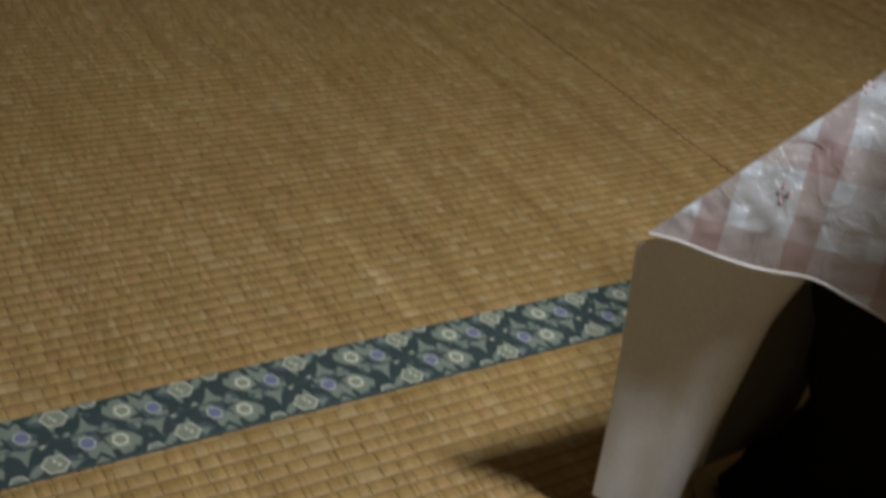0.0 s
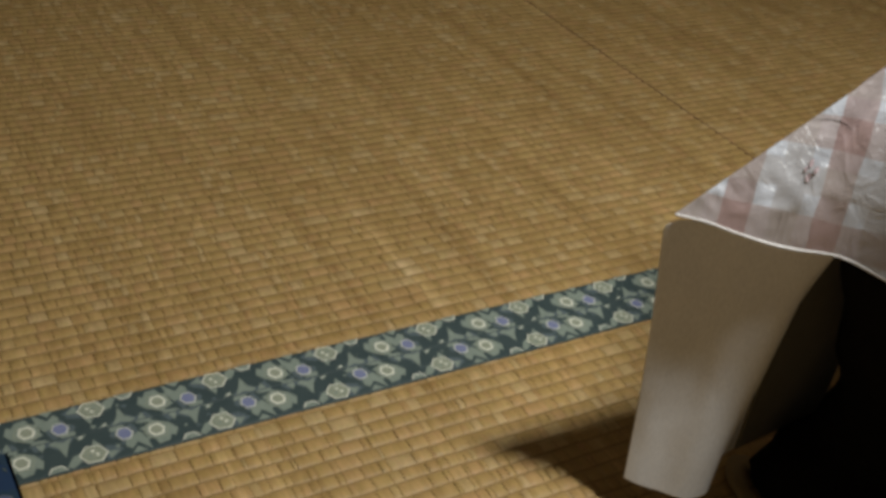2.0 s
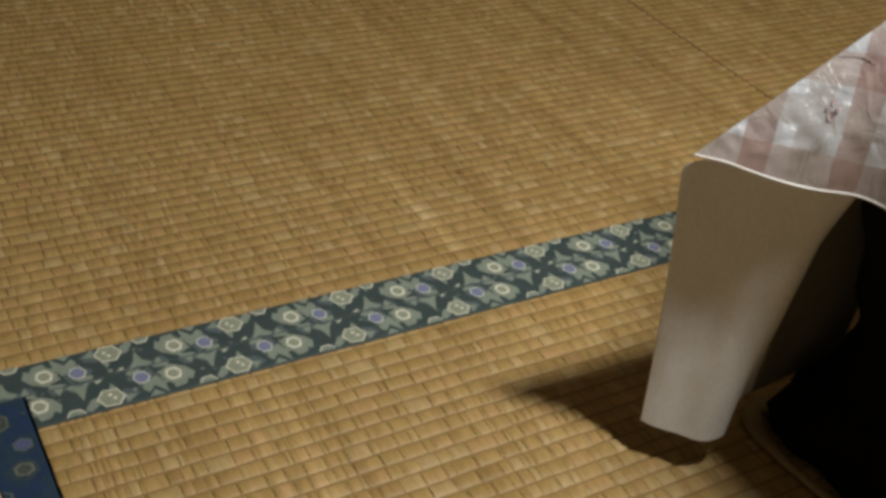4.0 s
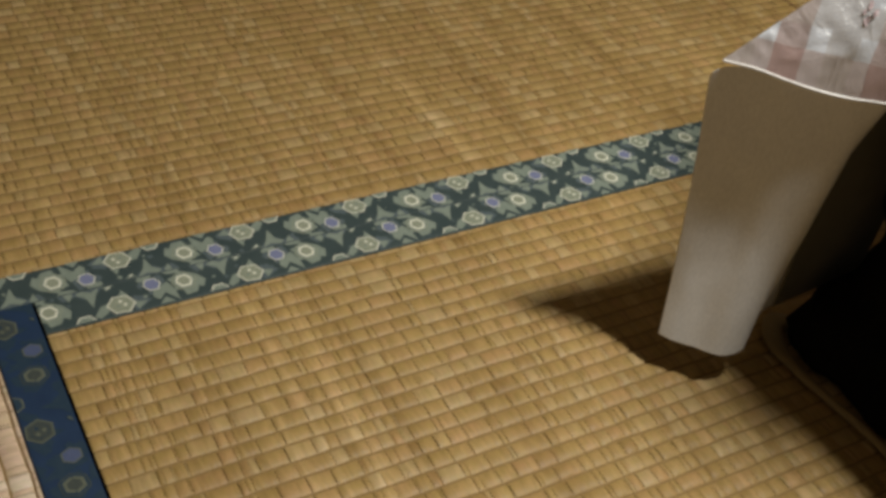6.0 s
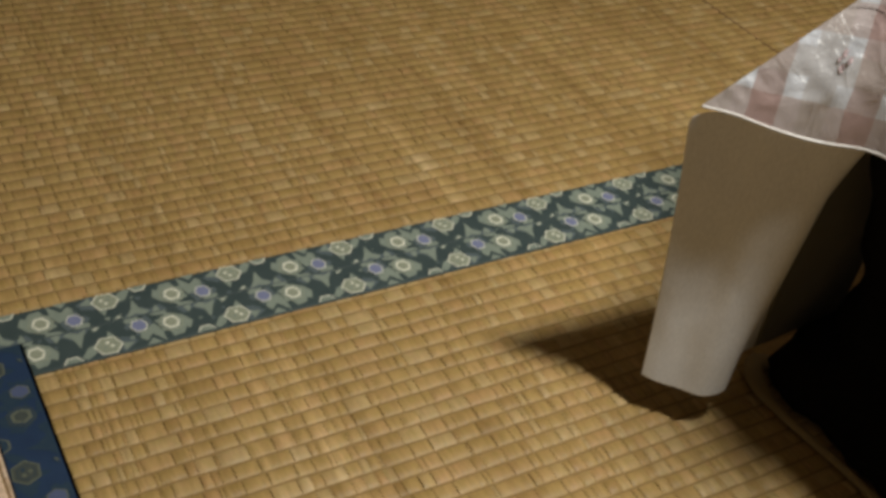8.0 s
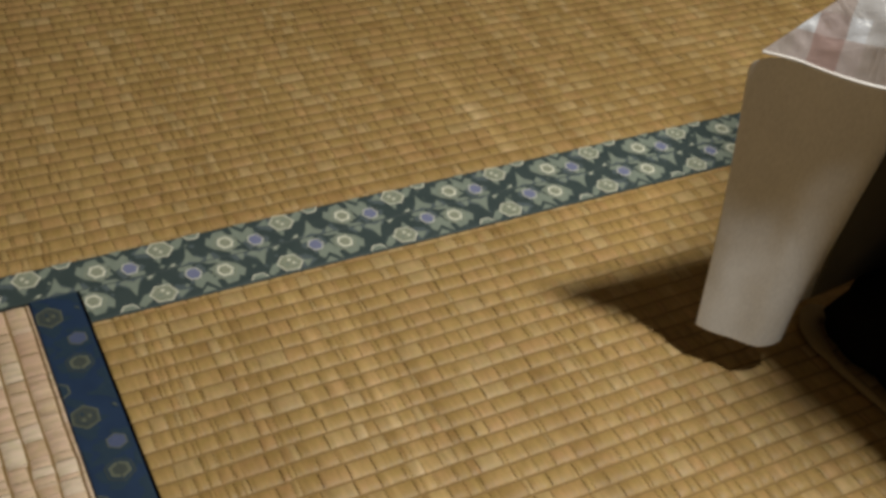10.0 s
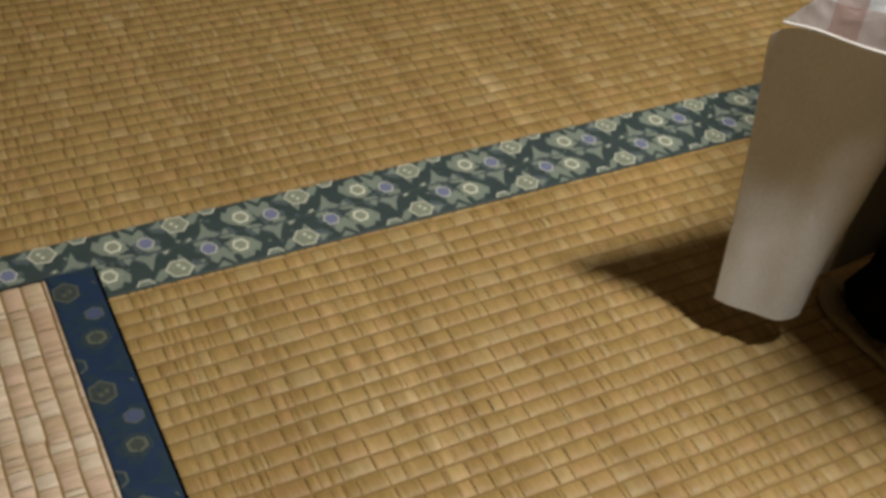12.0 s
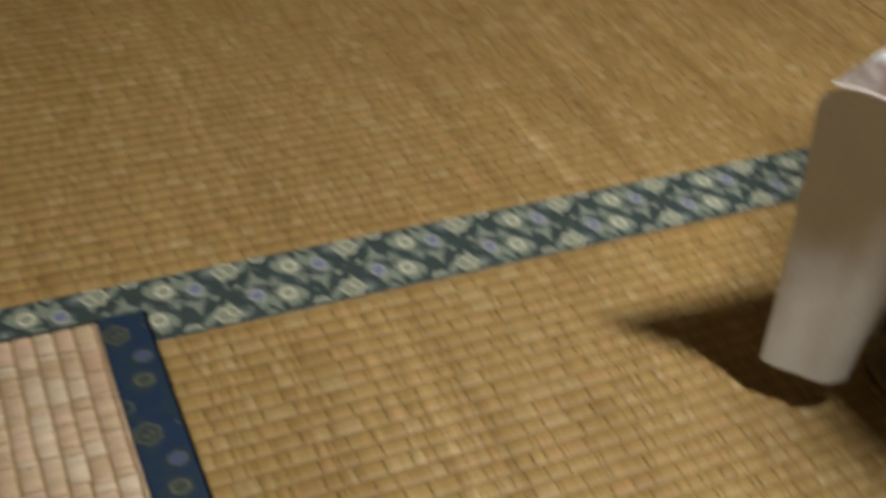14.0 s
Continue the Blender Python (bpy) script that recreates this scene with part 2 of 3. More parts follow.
def weave_mesh(name, x0, x1, y0, y1, pitch, cell, mat, along_x, seed, lead):
    """Rows of padded rush stitches; the ribs run along x (or along y). lead: what shows of the first rib."""
    rng = np.random.default_rng(seed)
    a0, a1, b0, b1 = (x0, x1, y0, y1) if along_x else (y0, y1, x0, x1)
    rows, cols = math.ceil((b1 - b0 - lead) / pitch) + 1, max(2, round((a1 - a0) / cell))
    # the warp lines run across all the ribs and wander a little; each rib shifts against the next
    lines = np.cumsum(rng.choice([0.28, 0.6, 1.0, 1.4, 1.9], cols + 1, p=[0.20, 0.22, 0.24, 0.20, 0.14]))
    lines = a0 + (a1 - a0) * (lines - lines[0]) / (lines[-1] - lines[0])
    shift = rng.normal(0, cell * 0.22, rows)
    edge = lines[None, :] + rng.normal(0, cell * 0.26, (rows, cols + 1)) + shift[:, None]
    edge = np.sort(np.clip(edge, a0, a1), axis=1)
    edge[:, 0], edge[:, -1] = a0, a1
    base = np.clip(b0 + lead + pitch * np.arange(-1, rows), b0, b1)
    wander = rng.normal(0, pitch * 0.030, (rows + 1, cols + 1))
    wander[0], wander[-1] = 0, 0
    wander = (wander + np.roll(wander, 1, 1) + np.roll(wander, -1, 1)) / 2
    low, high = base[:-1, None] + wander[:-1], base[1:, None] + wander[1:]
    top = rng.uniform(0.0008, 0.0012, (rows, cols))
    tilt = rng.normal(0, 0.00010, (rows, cols))
    fa, fb = (0.02, 0.13, 0.87, 0.98), (0.045, 0.19, 0.50, 0.82, 0.955)
    ha, hb = (0.60, 1.0, 1.0, 0.60), (-0.35, 0.86, 1.0, 0.90, -0.30)
    co = np.empty((rows, cols, 4, 5, 3))
    for i in range(4):
        a = edge[:, :-1] + fa[i] * (edge[:, 1:] - edge[:, :-1])
        lo = low[:, :-1] + fa[i] * (low[:, 1:] - low[:, :-1])
        hi = high[:, :-1] + fa[i] * (high[:, 1:] - high[:, :-1])
        for j in range(5):
            b = lo + fb[j] * (hi - lo)
            z = top * ha[i] * hb[j] + tilt * (i - 1.5) * (hb[j] > 0.5) - 0.0002
            co[:, :, i, j, 0], co[:, :, i, j, 1] = (a, b) if along_x else (b, a)
            co[:, :, i, j, 2] = z
    k = np.arange(rows * cols)[:, None] * 20 + np.array([i * 5 + j for i in range(3) for j in range(4)])[None, :]
    quad = np.stack([k, k + 5, k + 6, k + 1], -1).reshape(-1, 4)
    if not along_x:
        quad = quad[:, ::-1]
    me = bpy.data.meshes.new(name)
    me.vertices.add(rows * cols * 20)
    me.vertices.foreach_set("co", co.ravel())
    me.loops.add(quad.size)
    me.loops.foreach_set("vertex_index", quad.ravel().astype(np.int32))
    me.polygons.add(len(quad))
    me.polygons.foreach_set("loop_start", np.arange(0, quad.size, 4, dtype=np.int32))
    me.polygons.foreach_set("use_smooth", np.ones(len(quad), dtype=bool))
    me.materials.append(mat)
    me.update(calc_edges=True)
    return me


def hexagon(cx, cy, rx, ry, z, turn=0.0):
    return [(cx + rx * math.cos(radians(60 * k + turn)), cy + ry * math.sin(radians(60 * k + turn)), z) for k in range(6)]


def border_strip(parent, start, direction, outward, length, phase, palette, seed):
    """A cloth border: a folded strip with its woven hexagons, from the seam outwards to the rush."""
    rng = random.Random(seed)
    d, o = Vector((*direction, 0)), Vector((*outward, 0))
    ground, leaf_a, leaf_b, line, fill, dot = palette
    s = Vector((*start, 0))
    # the strip itself, with a rolled outer edge
    prof = [(0.0, -0.004), (0.0, 0.0016), (0.0004, 0.0018), (BORDER - 0.003, 0.0018), (BORDER - 0.0008, 0.0016), (BORDER, 0.0008), (BORDER, -0.004)]
    n = max(2, int(length / 0.03))
    verts, faces = [], []
    for i in range(n + 1):
        u = length * i / n
        wob = 0.0005 * noise.noise((u * 25, seed, 0))
        for k, (v, z) in enumerate(prof):
            verts.append(s + d * u + o * (v + (wob if k > 2 else 0)) + Vector((0, 0, z)))
    m = len(prof)
    flip = d.cross(o).z < 0
    for i in range(n):
        for k in range(m - 1):
            f = (i * m + k, (i + 1) * m + k, (i + 1) * m + k + 1, i * m + k + 1)
            faces.append(f[::-1] if flip else f)
    strip = new("border", mesh_from("border", verts, faces, [ground], smooth=False))
    strip.parent = parent
    # the woven figures, a hair above the cloth
    verts, faces, idx = [], [], []

    def poly(pts, z, material):
        pts = [(u, min(max(v, 0.0004), BORDER - 0.0009)) for u, v in pts]
        pts = [(min(max(u, 0.0), length), v) for u, v in pts]
        area = sum(pts[i][0] * pts[(i + 1) % len(pts)][1] - pts[(i + 1) % len(pts)][0] * pts[i][1] for i in range(len(pts)))
        if abs(area) < 2e-6:
            return
        base = len(verts)
        for u, v in pts:
            verts.append(s + d * u + o * v + Vector((0, 0, 0.0018 + z)))
        f = list(range(base, base + len(pts)))
        if (area < 0) != flip:
            f.reverse()
        faces.append(f)
        idx.append(material)

    def hexa(u, v, rx, ry, z, material, turn=0.0):
        poly([(q[0], q[1]) for q in hexagon(u, v, rx, ry, 0, turn)], z, material)

    k0 = int(math.floor((0 - phase) / PERIOD)) - 1
    for k in range(k0, k0 + int(length / PERIOD) + 4):
        u = phase + k * PERIOD
        if u < -PERIOD or u > length + PERIOD:
            continue

        def leaf(points, material, z, slip=0.5):
            """An angular leaf patch, in millimetres from the bright hexagon and from the seam, woven a little unevenly."""
            poly([(u + (a + rng.uniform(-slip, slip)) / 1000, (b + rng.uniform(-slip, slip)) / 1000) for a, b in points], z, material)

        # slate-blue shadows of the leaves, under all the rest
        leaf([(-37, 0), (-34, 5), (-31, 3), (-24, 9), (-19, 4), (-11, 7), (-8, 0)], 1, 0.00008)
        leaf([(12, 8), (13, 14), (25, 19), (24, 12), (29, 8), (25, 1), (20, 4), (14, 0)], 1, 0.00008)
        leaf([(-64, 23), (-55, 29), (-50, 22), (-54, 15)], 1, 0.00008)
        leaf([(27, 19), (34, 30), (38, 30), (36, 16)], 1, 0.00009)
        # sage leaves round the bright hexagon
        leaf([(-14, 16), (-11, 23), (-8, 21), (-5, 26), (2, 27), (4, 20), (9, 21), (7, 14), (10, 8), (3, 6), (2, 2), (-9, 9)], 0, 0.00012)
        leaf([(7, 30), (15, 20), (20, 25), (23, 22), (22, 15), (11, 10), (8, 18)], 0, 0.00013)
        leaf([(11, 30), (16, 24), (21, 30)], 0, 0.00014, 0.3)
        leaf([(2, 4), (9, 3), (12, 0), (-1, 0)], 0, 0.00014, 0.3)
        # the pointed peak at the seam, with its small neighbour
        leaf([(-35.5, 0.2), (-31, 8), (-27, 17.5), (-24.6, 7.5), (-19, 3), (-23, 0.2), (-29, 3)], 0, 0.00015)
        leaf([(-18, 0), (-17, 4), (-14.2, 7.5), (-12, 0)], 0, 0.00016)
        # half-hidden leaf under the violet hexagon
        leaf([(19, 3), (27, 7), (30, 3), (28, 0.2), (19, 0.2)], 0, 0.00016)
        leaf([(24, 8), (29, 12), (31, 8), (27, 4)], 1, 0.00018, 0.3)
        # leaves beside the outlined hexagon
        leaf([(38, 14), (44, 13), (41, 7)], 0, 0.00015)
        leaf([(54, 26), (60, 30), (63, 27), (57, 19), (52, 18)], 0, 0.00015)
        leaf([(28, 23), (35, 29), (36, 21)], 0, 0.00015)
        # a small bright scroll near the seam
        leaf([(44, 1), (48, 5), (51, 5.2), (50, 3), (53, 0.6), (48, 2)], 0, 0.00020, 0.3)
        leaf([(46.2, 1.6), (48.6, 3.8), (50.4, 4.2), (48.8, 2.4)], 2, 0.00024, 0.2)
        for _ in range(7):
            cu, cv, r = rng.uniform(-40, 48), rng.uniform(1, 29), rng.uniform(0.8, 1.9)
            leaf([(cu - r, cv), (cu, cv + r), (cu + 1.5 * r, cv + 0.3 * r), (cu + 0.4 * r, cv - r)], rng.choice((0, 1, 1)), 0.00011, 0.4)
        # bright double hexagon with a broken ring
        hexa(u, 0.0134, 0.0090, 0.0092, 0.0003, 3, 4)
        hexa(u, 0.0134, 0.0082, 0.0084, 0.0004, 0, 4)
        hexa(u, 0.0134, 0.0064, 0.0068, 0.0005, 2, 4)
        hexa(u, 0.0134, 0.0043, 0.0046, 0.0006, 3, 4)
        for side in (-1, 1):
            poly([(u + side * 0.0034, 0.0134 - side * 0.0004), (u + side * 0.0062, 0.0134 + 0.0009), (u + side * 0.0062, 0.0134 + 0.0001)], 0.0008, 0)
        # outlined single hexagon with a faint flower
        hexa(u + 0.0447, 0.0213, 0.0096, 0.0091, 0.0003, 2, -6)
        hexa(u + 0.0447, 0.0213, 0.0085, 0.0080, 0.0004, 3, -6)
        hexa(u + 0.0447, 0.0213, 0.0060, 0.0056, 0.0005, 0, -6)
        hexa(u + 0.0447, 0.0213, 0.0055, 0.0051, 0.0006, 3, -6)
        for q in range(3):
            a = radians(120 * q + 30)
            hexa(u + 0.0447 + 0.0026 * math.cos(a), 0.0213 + 0.0026 * math.sin(a), 0.0014, 0.0013, 0.0007, 2 if q else 0)
        # violet hexagon in a pale outline
        hexa(u + 0.0209, 0.0095, 0.0061, 0.0066, 0.0003, 2)
        hexa(u + 0.0209, 0.0095, 0.0053, 0.0057, 0.0004, 4)
        # the one cut off by the edge
        hexa(u + 0.0693, 0.0298, 0.0066, 0.0062, 0.0003, 2)
        hexa(u + 0.0693, 0.0300, 0.0056, 0.0052, 0.0004, 0)
    fig = new("woven_pattern", mesh_from("woven_pattern", verts, faces, [leaf_a, leaf_b, line, fill, dot], idx))
    fig.parent = strip
    return strip


GREEN = (BROCADE, SAGE, SLATE, CREAM, OLIVE, VIOLET)
BLUE = (NAVY, NAVY_LEAF, NAVY_LEAF, NAVY_LINE, NAVY_FILL, NAVY_VIOLET)


def tatami(x0, x1, y0, y1, weave, rush, pitch, cell, along_x, borders, label, seed, lead=0.0132):
    """A mat: straw core, woven cover and cloth borders. weave: the rectangle that the rush covers."""
    mat = tagged(new("tatami_mat"), label, "tatami mat", "tatami mats on the floor")
    mat.location = (0, 0, 0)
    core = part("mat_core", box_bm((x0 + 0.0008, y0 + 0.0008, -0.030), (x1 - 0.0008, y1 - 0.0008, -0.0004)), GROOVE, mat)
    cover = new("woven_cover", weave_mesh("woven_cover", *weave, pitch, cell, rush, along_x, seed, lead))
    cover.parent = mat
    tagged(cover, kind="stuff")
    for start, direction, outward, length, phase, palette in borders:
        border_strip(mat, start, direction, outward, length, phase, palette, seed * 7 + len(mat.children))
    return mat


SEAM = 0.0006
XC = 0.722          # butt joint between the two far mats
XT = -0.105         # joint between the near mats
YF = 0.842          # far end of the far mats
PITCH, CELL = 0.0124, 0.0086
OLD_LABEL = "aged golden-brown tatami mat with dark green patterned cloth border"
far_left = (-1.09, XC - 0.001)
far_right = (XC + 0.001, 2.298)
for (xa, xb), seed in ((far_left, 3), (far_right, 4)):
    ln = xb - xa
    tatami(xa, xb, SEAM, YF, (xa, xb, SEAM + BORDER, YF - BORDER), RUSH_OLD, PITCH, CELL, True,
           [((xa, SEAM + 0.0001), (1, 0), (0, 1), ln, (-0.0010 - xa) % PERIOD, GREEN),
            ((xb, YF), (-1, 0), (0, -1), ln, (xb - 0.0585) % PERIOD, GREEN)], OLD_LABEL, seed, 0.0030)
# near mat: its border turns end for end
xa, xb = XT, 1.72
tatami(xa, xb, -0.85, SEAM - 0.0001, (xa, xb, -0.82, SEAM - 0.0001 - BORDER), RUSH_OLD, PITCH, CELL, True,
       [((xb, SEAM - 0.0001), (-1, 0), (0, -1), xb - xa, (xb - 0.0785) % PERIOD, GREEN)], OLD_LABEL, 5, 0.0060)
# newer mat laid the other way
xa, xb = -0.96, XT - 0.0020
tatami(xa, xb, -1.72, SEAM - 0.0001, (xa, xb - BORDER, -1.72, SEAM - 0.0008), RUSH_NEW, 0.0126, 0.0105, False,
       [((xb, SEAM - 1.7002), (0, 1), (-1, 0), 1.70, (1.6982 - 0.0612) % PERIOD, BLUE)],
       "newer pale tatami mat with navy blue patterned cloth border", 6)
# mats that go on out of sight, and the next room's
tatami(XT + 0.002, 1.72, -1.70, -0.852, (XT + 0.002, 1.72, -1.68, -0.86), RUSH_OLD, PITCH, 0.02, True, [], "aged golden-brown tatami mat beside the low table", 8)
for x0, x1, y0, y1, rush, along in ((-1.698, -1.092, SEAM, YF, RUSH_OLD, True), (-1.698, -0.962, -1.72, SEAM - 0.0008, RUSH_NEW, False), (1.722, 2.298, -1.70, SEAM - 0.0008, RUSH_OLD, False), (-1.698, 2.298, -2.098, -1.722, RUSH_OLD, True)):
    tatami(x0, x1, y0, y1, (x0, x1, y0, y1), rush, PITCH, 0.03, along, [], "golden-brown tatami mat cut to fill the room's edge", 11)
Y2 = 0.936
tatami(-1.698, 2.298, Y2, 2.748, (-1.698, 2.298, Y2 + BORDER, 2.748), RUSH_OLD, PITCH, 0.030, True,
       [((-1.698, Y2), (1, 0), (0, 1), 3.99, 0.05, GREEN)], "tatami mat of the next room beyond the wooden sill", 9)
structure("joint_strip", (XT - 0.0024, -1.7, -0.03), (XT + 0.0004, SEAM, -0.004), EDGE, "dark open joint between two tatami mats", "joint")

structure("butt_joint", (XC - 0.0011, SEAM + BORDER, -0.03), (XC + 0.0011, YF - BORDER, 0.0004), SILL, "thin dark joint between two tatami mat ends", "joint")

# ---------------------------------------------------------------- sliding-door sill
sill = tagged(new("door_sill"), "reddish-brown wooden sliding-door sill with pale strip in its track", "door sill", kind="structure")
part("sill_edge", box_bm((-1.698, YF + 0.001, -0.03), (2.298, 0.8628, 0.0035), 0.0012), SILL, sill)
part("sliding_strip", box_bm((-1.698, 0.8630, -0.03), (2.298, 0.890, 0.0015), 0.0008), RAIL, sill, "pale worn sliding strip")
part("sill_middle", box_bm((-1.698, 0.8902, -0.03), (2.298, 0.916, 0.0030), 0.001), SILL_WORN, sill, "greyish worn wooden ridge")
part("sill_far_edge", box_bm((-1.698, 0.9162, -0.03), (2.298, Y2 - 0.001, 0.0025), 0.001), SILL, sill)

# ---------------------------------------------------------------- low table and its cloth
TOP = 0.338
E1 = Vector((0.952, -0.306, 0)).normalized()      # along the cloth, from its hem to the back of the table


def spline(pts, n):
    """n + 1 points evenly spread on a smooth line through pts."""
    pts = [Vector(p) for p in pts]
    ext = [pts[0] * 2 - pts[1]] + pts + [pts[-1] * 2 - pts[-2]]
    dense = []
    for i in range(1, len(ext) - 2):
        p0, p1, p2, p3 = ext[i - 1:i + 3]
        for k in range(24):
            t = k / 24
            dense.append(0.5 * (2 * p1 + (p2 - p0) * t + (2 * p0 - 5 * p1 + 4 * p2 - p3) * t * t + (3 * p1 - p0 - 3 * p2 + p3) * t ** 3))
    dense.append(pts[-1])
    dist = [0.0]
    for a, b in zip(dense, dense[1:]):
        dist.append(dist[-1] + (b - a).length)
    out, k = [], 0
    for i in range(n + 1):
        want = dist[-1] * i / n
        while k < len(dist) - 2 and dist[k + 1] < want:
            k += 1
        span = max(dist[k + 1] - dist[k], 1e-9)
        out.append(dense[k].lerp(dense[k + 1], min(1, max(0, (want - dist[k]) / span))))
    return out


CORNER = Vector((0.242, -0.174, 0.2245))
HEM_LINE = [(0.2465, -0.1765, 0.2238), (0.262, -0.193, 0.2238), (0.285, -0.218, 0.2208), (0.314, -0.241, 0.2212), (0.327, -0.264, 0.2195),
            (0.335, -0.31, 0.2190), (0.338, -0.40, 0.2210), (0.344, -0.60, 0.2220), (0.352, -0.92, 0.2220)]

table = tagged(new("low_table"), "dark low wooden table under a gingham vinyl tablecloth", "low table")
TURN = Matrix.Translation((0.385, -0.232, 0)) @ Matrix.Rotation(radians(-17), 4, "Z")
boards = [("tabletop", (0.006, -0.66, TOP - 0.030), (0.80, -0.006, TOP - 0.004))]
boards += [("leg", (a, b, 0.0015), (a + 0.05, b + 0.05, TOP - 0.0302)) for a, b in ((0.09, -0.12), (0.09, -0.60), (0.70, -0.12), (0.70, -0.60))]
for name, lo, hi in boards:
    bm = box_bm(lo, hi, 0.004)
    bmesh.ops.transform(bm, matrix=TURN, verts=bm.verts)
    part(name, bm, TABLE_WOOD, table)

cloth = tagged(new("tablecloth"), "crumpled pink gingham vinyl tablecloth with felt backing on the table", "tablecloth")


def sheet(name, grid, mats, parent, uvs=None, label="", solid=0.0):
    """A smooth sheet through a grid of points."""
    rows, cols = len(grid), len(grid[0])
    verts = [q for r in grid for q in r]
    faces = [(i * cols + k, i * cols + k + 1, (i + 1) * cols + k + 1, (i + 1) * cols + k) for i in range(rows - 1) for k in range(cols - 1)]
    me = mesh_from(name, verts, faces, mats, smooth=True)
    if uvs:
        layer = me.uv_layers.new(name="UVMap")
        flat = [c for r in uvs for c in r]
        for loop in me.loops:
            layer.data[loop.index].uv = flat[loop.vertex_index]
    ob = new(name, me)
    ob.parent = parent
    if solid:
        mod = ob.modifiers.new("thickness", "SOLIDIFY")
        mod.thickness, mod.offset = solid, 0.0
    return tagged(ob, label)


SLOPE_A = Vector((0.712, -0.702, 0))                  # along the drooping hem
SLOPE_N = Vector((-0.61, -0.62, 0.49)).normalized()   # outwards from the drooping cloth
SLOPE_B = SLOPE_N.cross(SLOPE_A).normalized()         # up the slope
if SLOPE_B.z < 0:
    SLOPE_B = -SLOPE_B


def crumple(q):
    """Small folds of the stiff vinyl at q, with one long ridge up the slope."""
    u, v = cloth_uv(q)
    side = v - 0.0577 - 0.45 * u + 0.004 * noise.noise((u * 60, 0, 8))
    ridge = 0.0034 * math.exp(-(side / 0.0065) ** 2) * min(1, max(0, u / 0.02))
    n1 = abs(noise.noise((u * 48, v * 40, 2.0)))
    n2 = abs(noise.noise((u * 75 + v * 60, v * 120 - u * 50, 5.0)))
    near = max(0.0, 1 - v / 0.06)
    return ridge + 0.0030 * (0.33 - n1) + (0.0009 + 0.0020 * near) * (0.3 - n2)


def cloth_uv(q):
    p = q - CORNER
    return (p.dot(SLOPE_B), p.dot(SLOPE_A))


def cloth_point(h, x, y, lift=0.0):
    """A point of the cloth's face over x, y, behind the hem point h."""
    q = Vector((x, y, cloth_height(h, x)))
    fade = min(1.0, (x - h.x) / 0.015)
    if x > 0.37:
        return q + Vector((0, 0, 0.3 * crumple(q) * fade + lift + 0.0004))
    return q + SLOPE_N * (crumple(q) * fade + lift)


def cloth_height(h, x):
    """Height of the drooping cloth over the point at x, behind the hem point h."""
    t = min(1.0, max(0.0, (x - h.x) / max(0.02, 0.364 - h.x)))
    return h.z + (TOP + 0.001 - h.z) * (t if t < 0.9 else 0.9 + 0.1 * math.sin((t - 0.9) / 0.1 * math.pi / 2))


# printed side: from the hem, up over the table's edge and across it
hem = spline(HEM_LINE, 300)
far_n = 150
grid, uvs = [], []
for h in hem:
    row = []
    for k in range(far_n + 1):
        q = Vector((h.x, h.y, 0)) + E1 * (0.84 * (k / far_n) ** 2.0)
        row.append(cloth_point(h, q.x, q.y))
    grid.append(row)
    uvs.append([cloth_uv(q) for q in row])
# rows that roll down behind the far edge
drop, drop_uv = [], []
R = 0.010
for j in range(12, 0, -1):
    row, uv = [], []
    for k in range(far_n + 1):
        q = grid[0][k]
        grow = min(1.0, max(0.03, (q.x - 0.33) / 0.10))
        s = j * 0.0050 * grow
        a = min(s / R, math.pi / 2)
        hang = max(0.0, s - R * math.pi / 2)
        row.append(q + Vector((0, 0.6 * R * math.sin(a) + 0.002 * math.sin(q.x * 60) * min(1, hang / 0.03), -R * (1 - math.cos(a)) - hang)))
        uv.append(cloth_uv(q + Vector((0, s, 0))))
    drop.append(row)
    drop_uv.append(uv)
sheet("printed_top", drop + grid, [VINYL], cloth, drop_uv + uvs, "glossy gingham vinyl face")

# backing: the corner that hangs below the hem, hollow half-way down, then curled back along the table
FOLD_TOP = [(0.2400, -0.1740, 0), (0.252, -0.1815, 0), (0.272, -0.2000, 0), (0.291, -0.2190, 0), (0.3085, -0.2355, 0), (0.3185, -0.2405, 0), (0.3225, -0.231, 0), (0.345, -0.206, 0), (0.440, -0.196, 0)]
FOLD_LOW = [(0.2489, -0.1941, 0), (0.2538, -0.2034, 0), (0.263, -0.2137, 0), (0.2743, -0.2259, 0), (0.2867, -0.2285, 0), (0.297, -0.2258, 0), (0.306, -0.217, 0), (0.338, -0.202, 0), (0.435, -0.194, 0)]
HOLLOW = [(0.0093, 0.0064, 0), (0.0090, 0.0070, 0), (0.0085, 0.0075, 0), (0.0040, 0.0095, 0), (0.0060, 0.0080, 0), (0.0072, 0.0087, 0), (0.0040, 0.0070, 0), (0, 0.002, 0), (0, 0, 0)]
FOLD_MID = [tuple((t + l) / 2 + h for t, l, h in zip(*q)) for q in zip(FOLD_TOP, FOLD_LOW, HOLLOW)]
fold_top, fold_mid, fold_low = spline(FOLD_TOP, 240), spline(FOLD_MID, 240), spline(FOLD_LOW, 240)


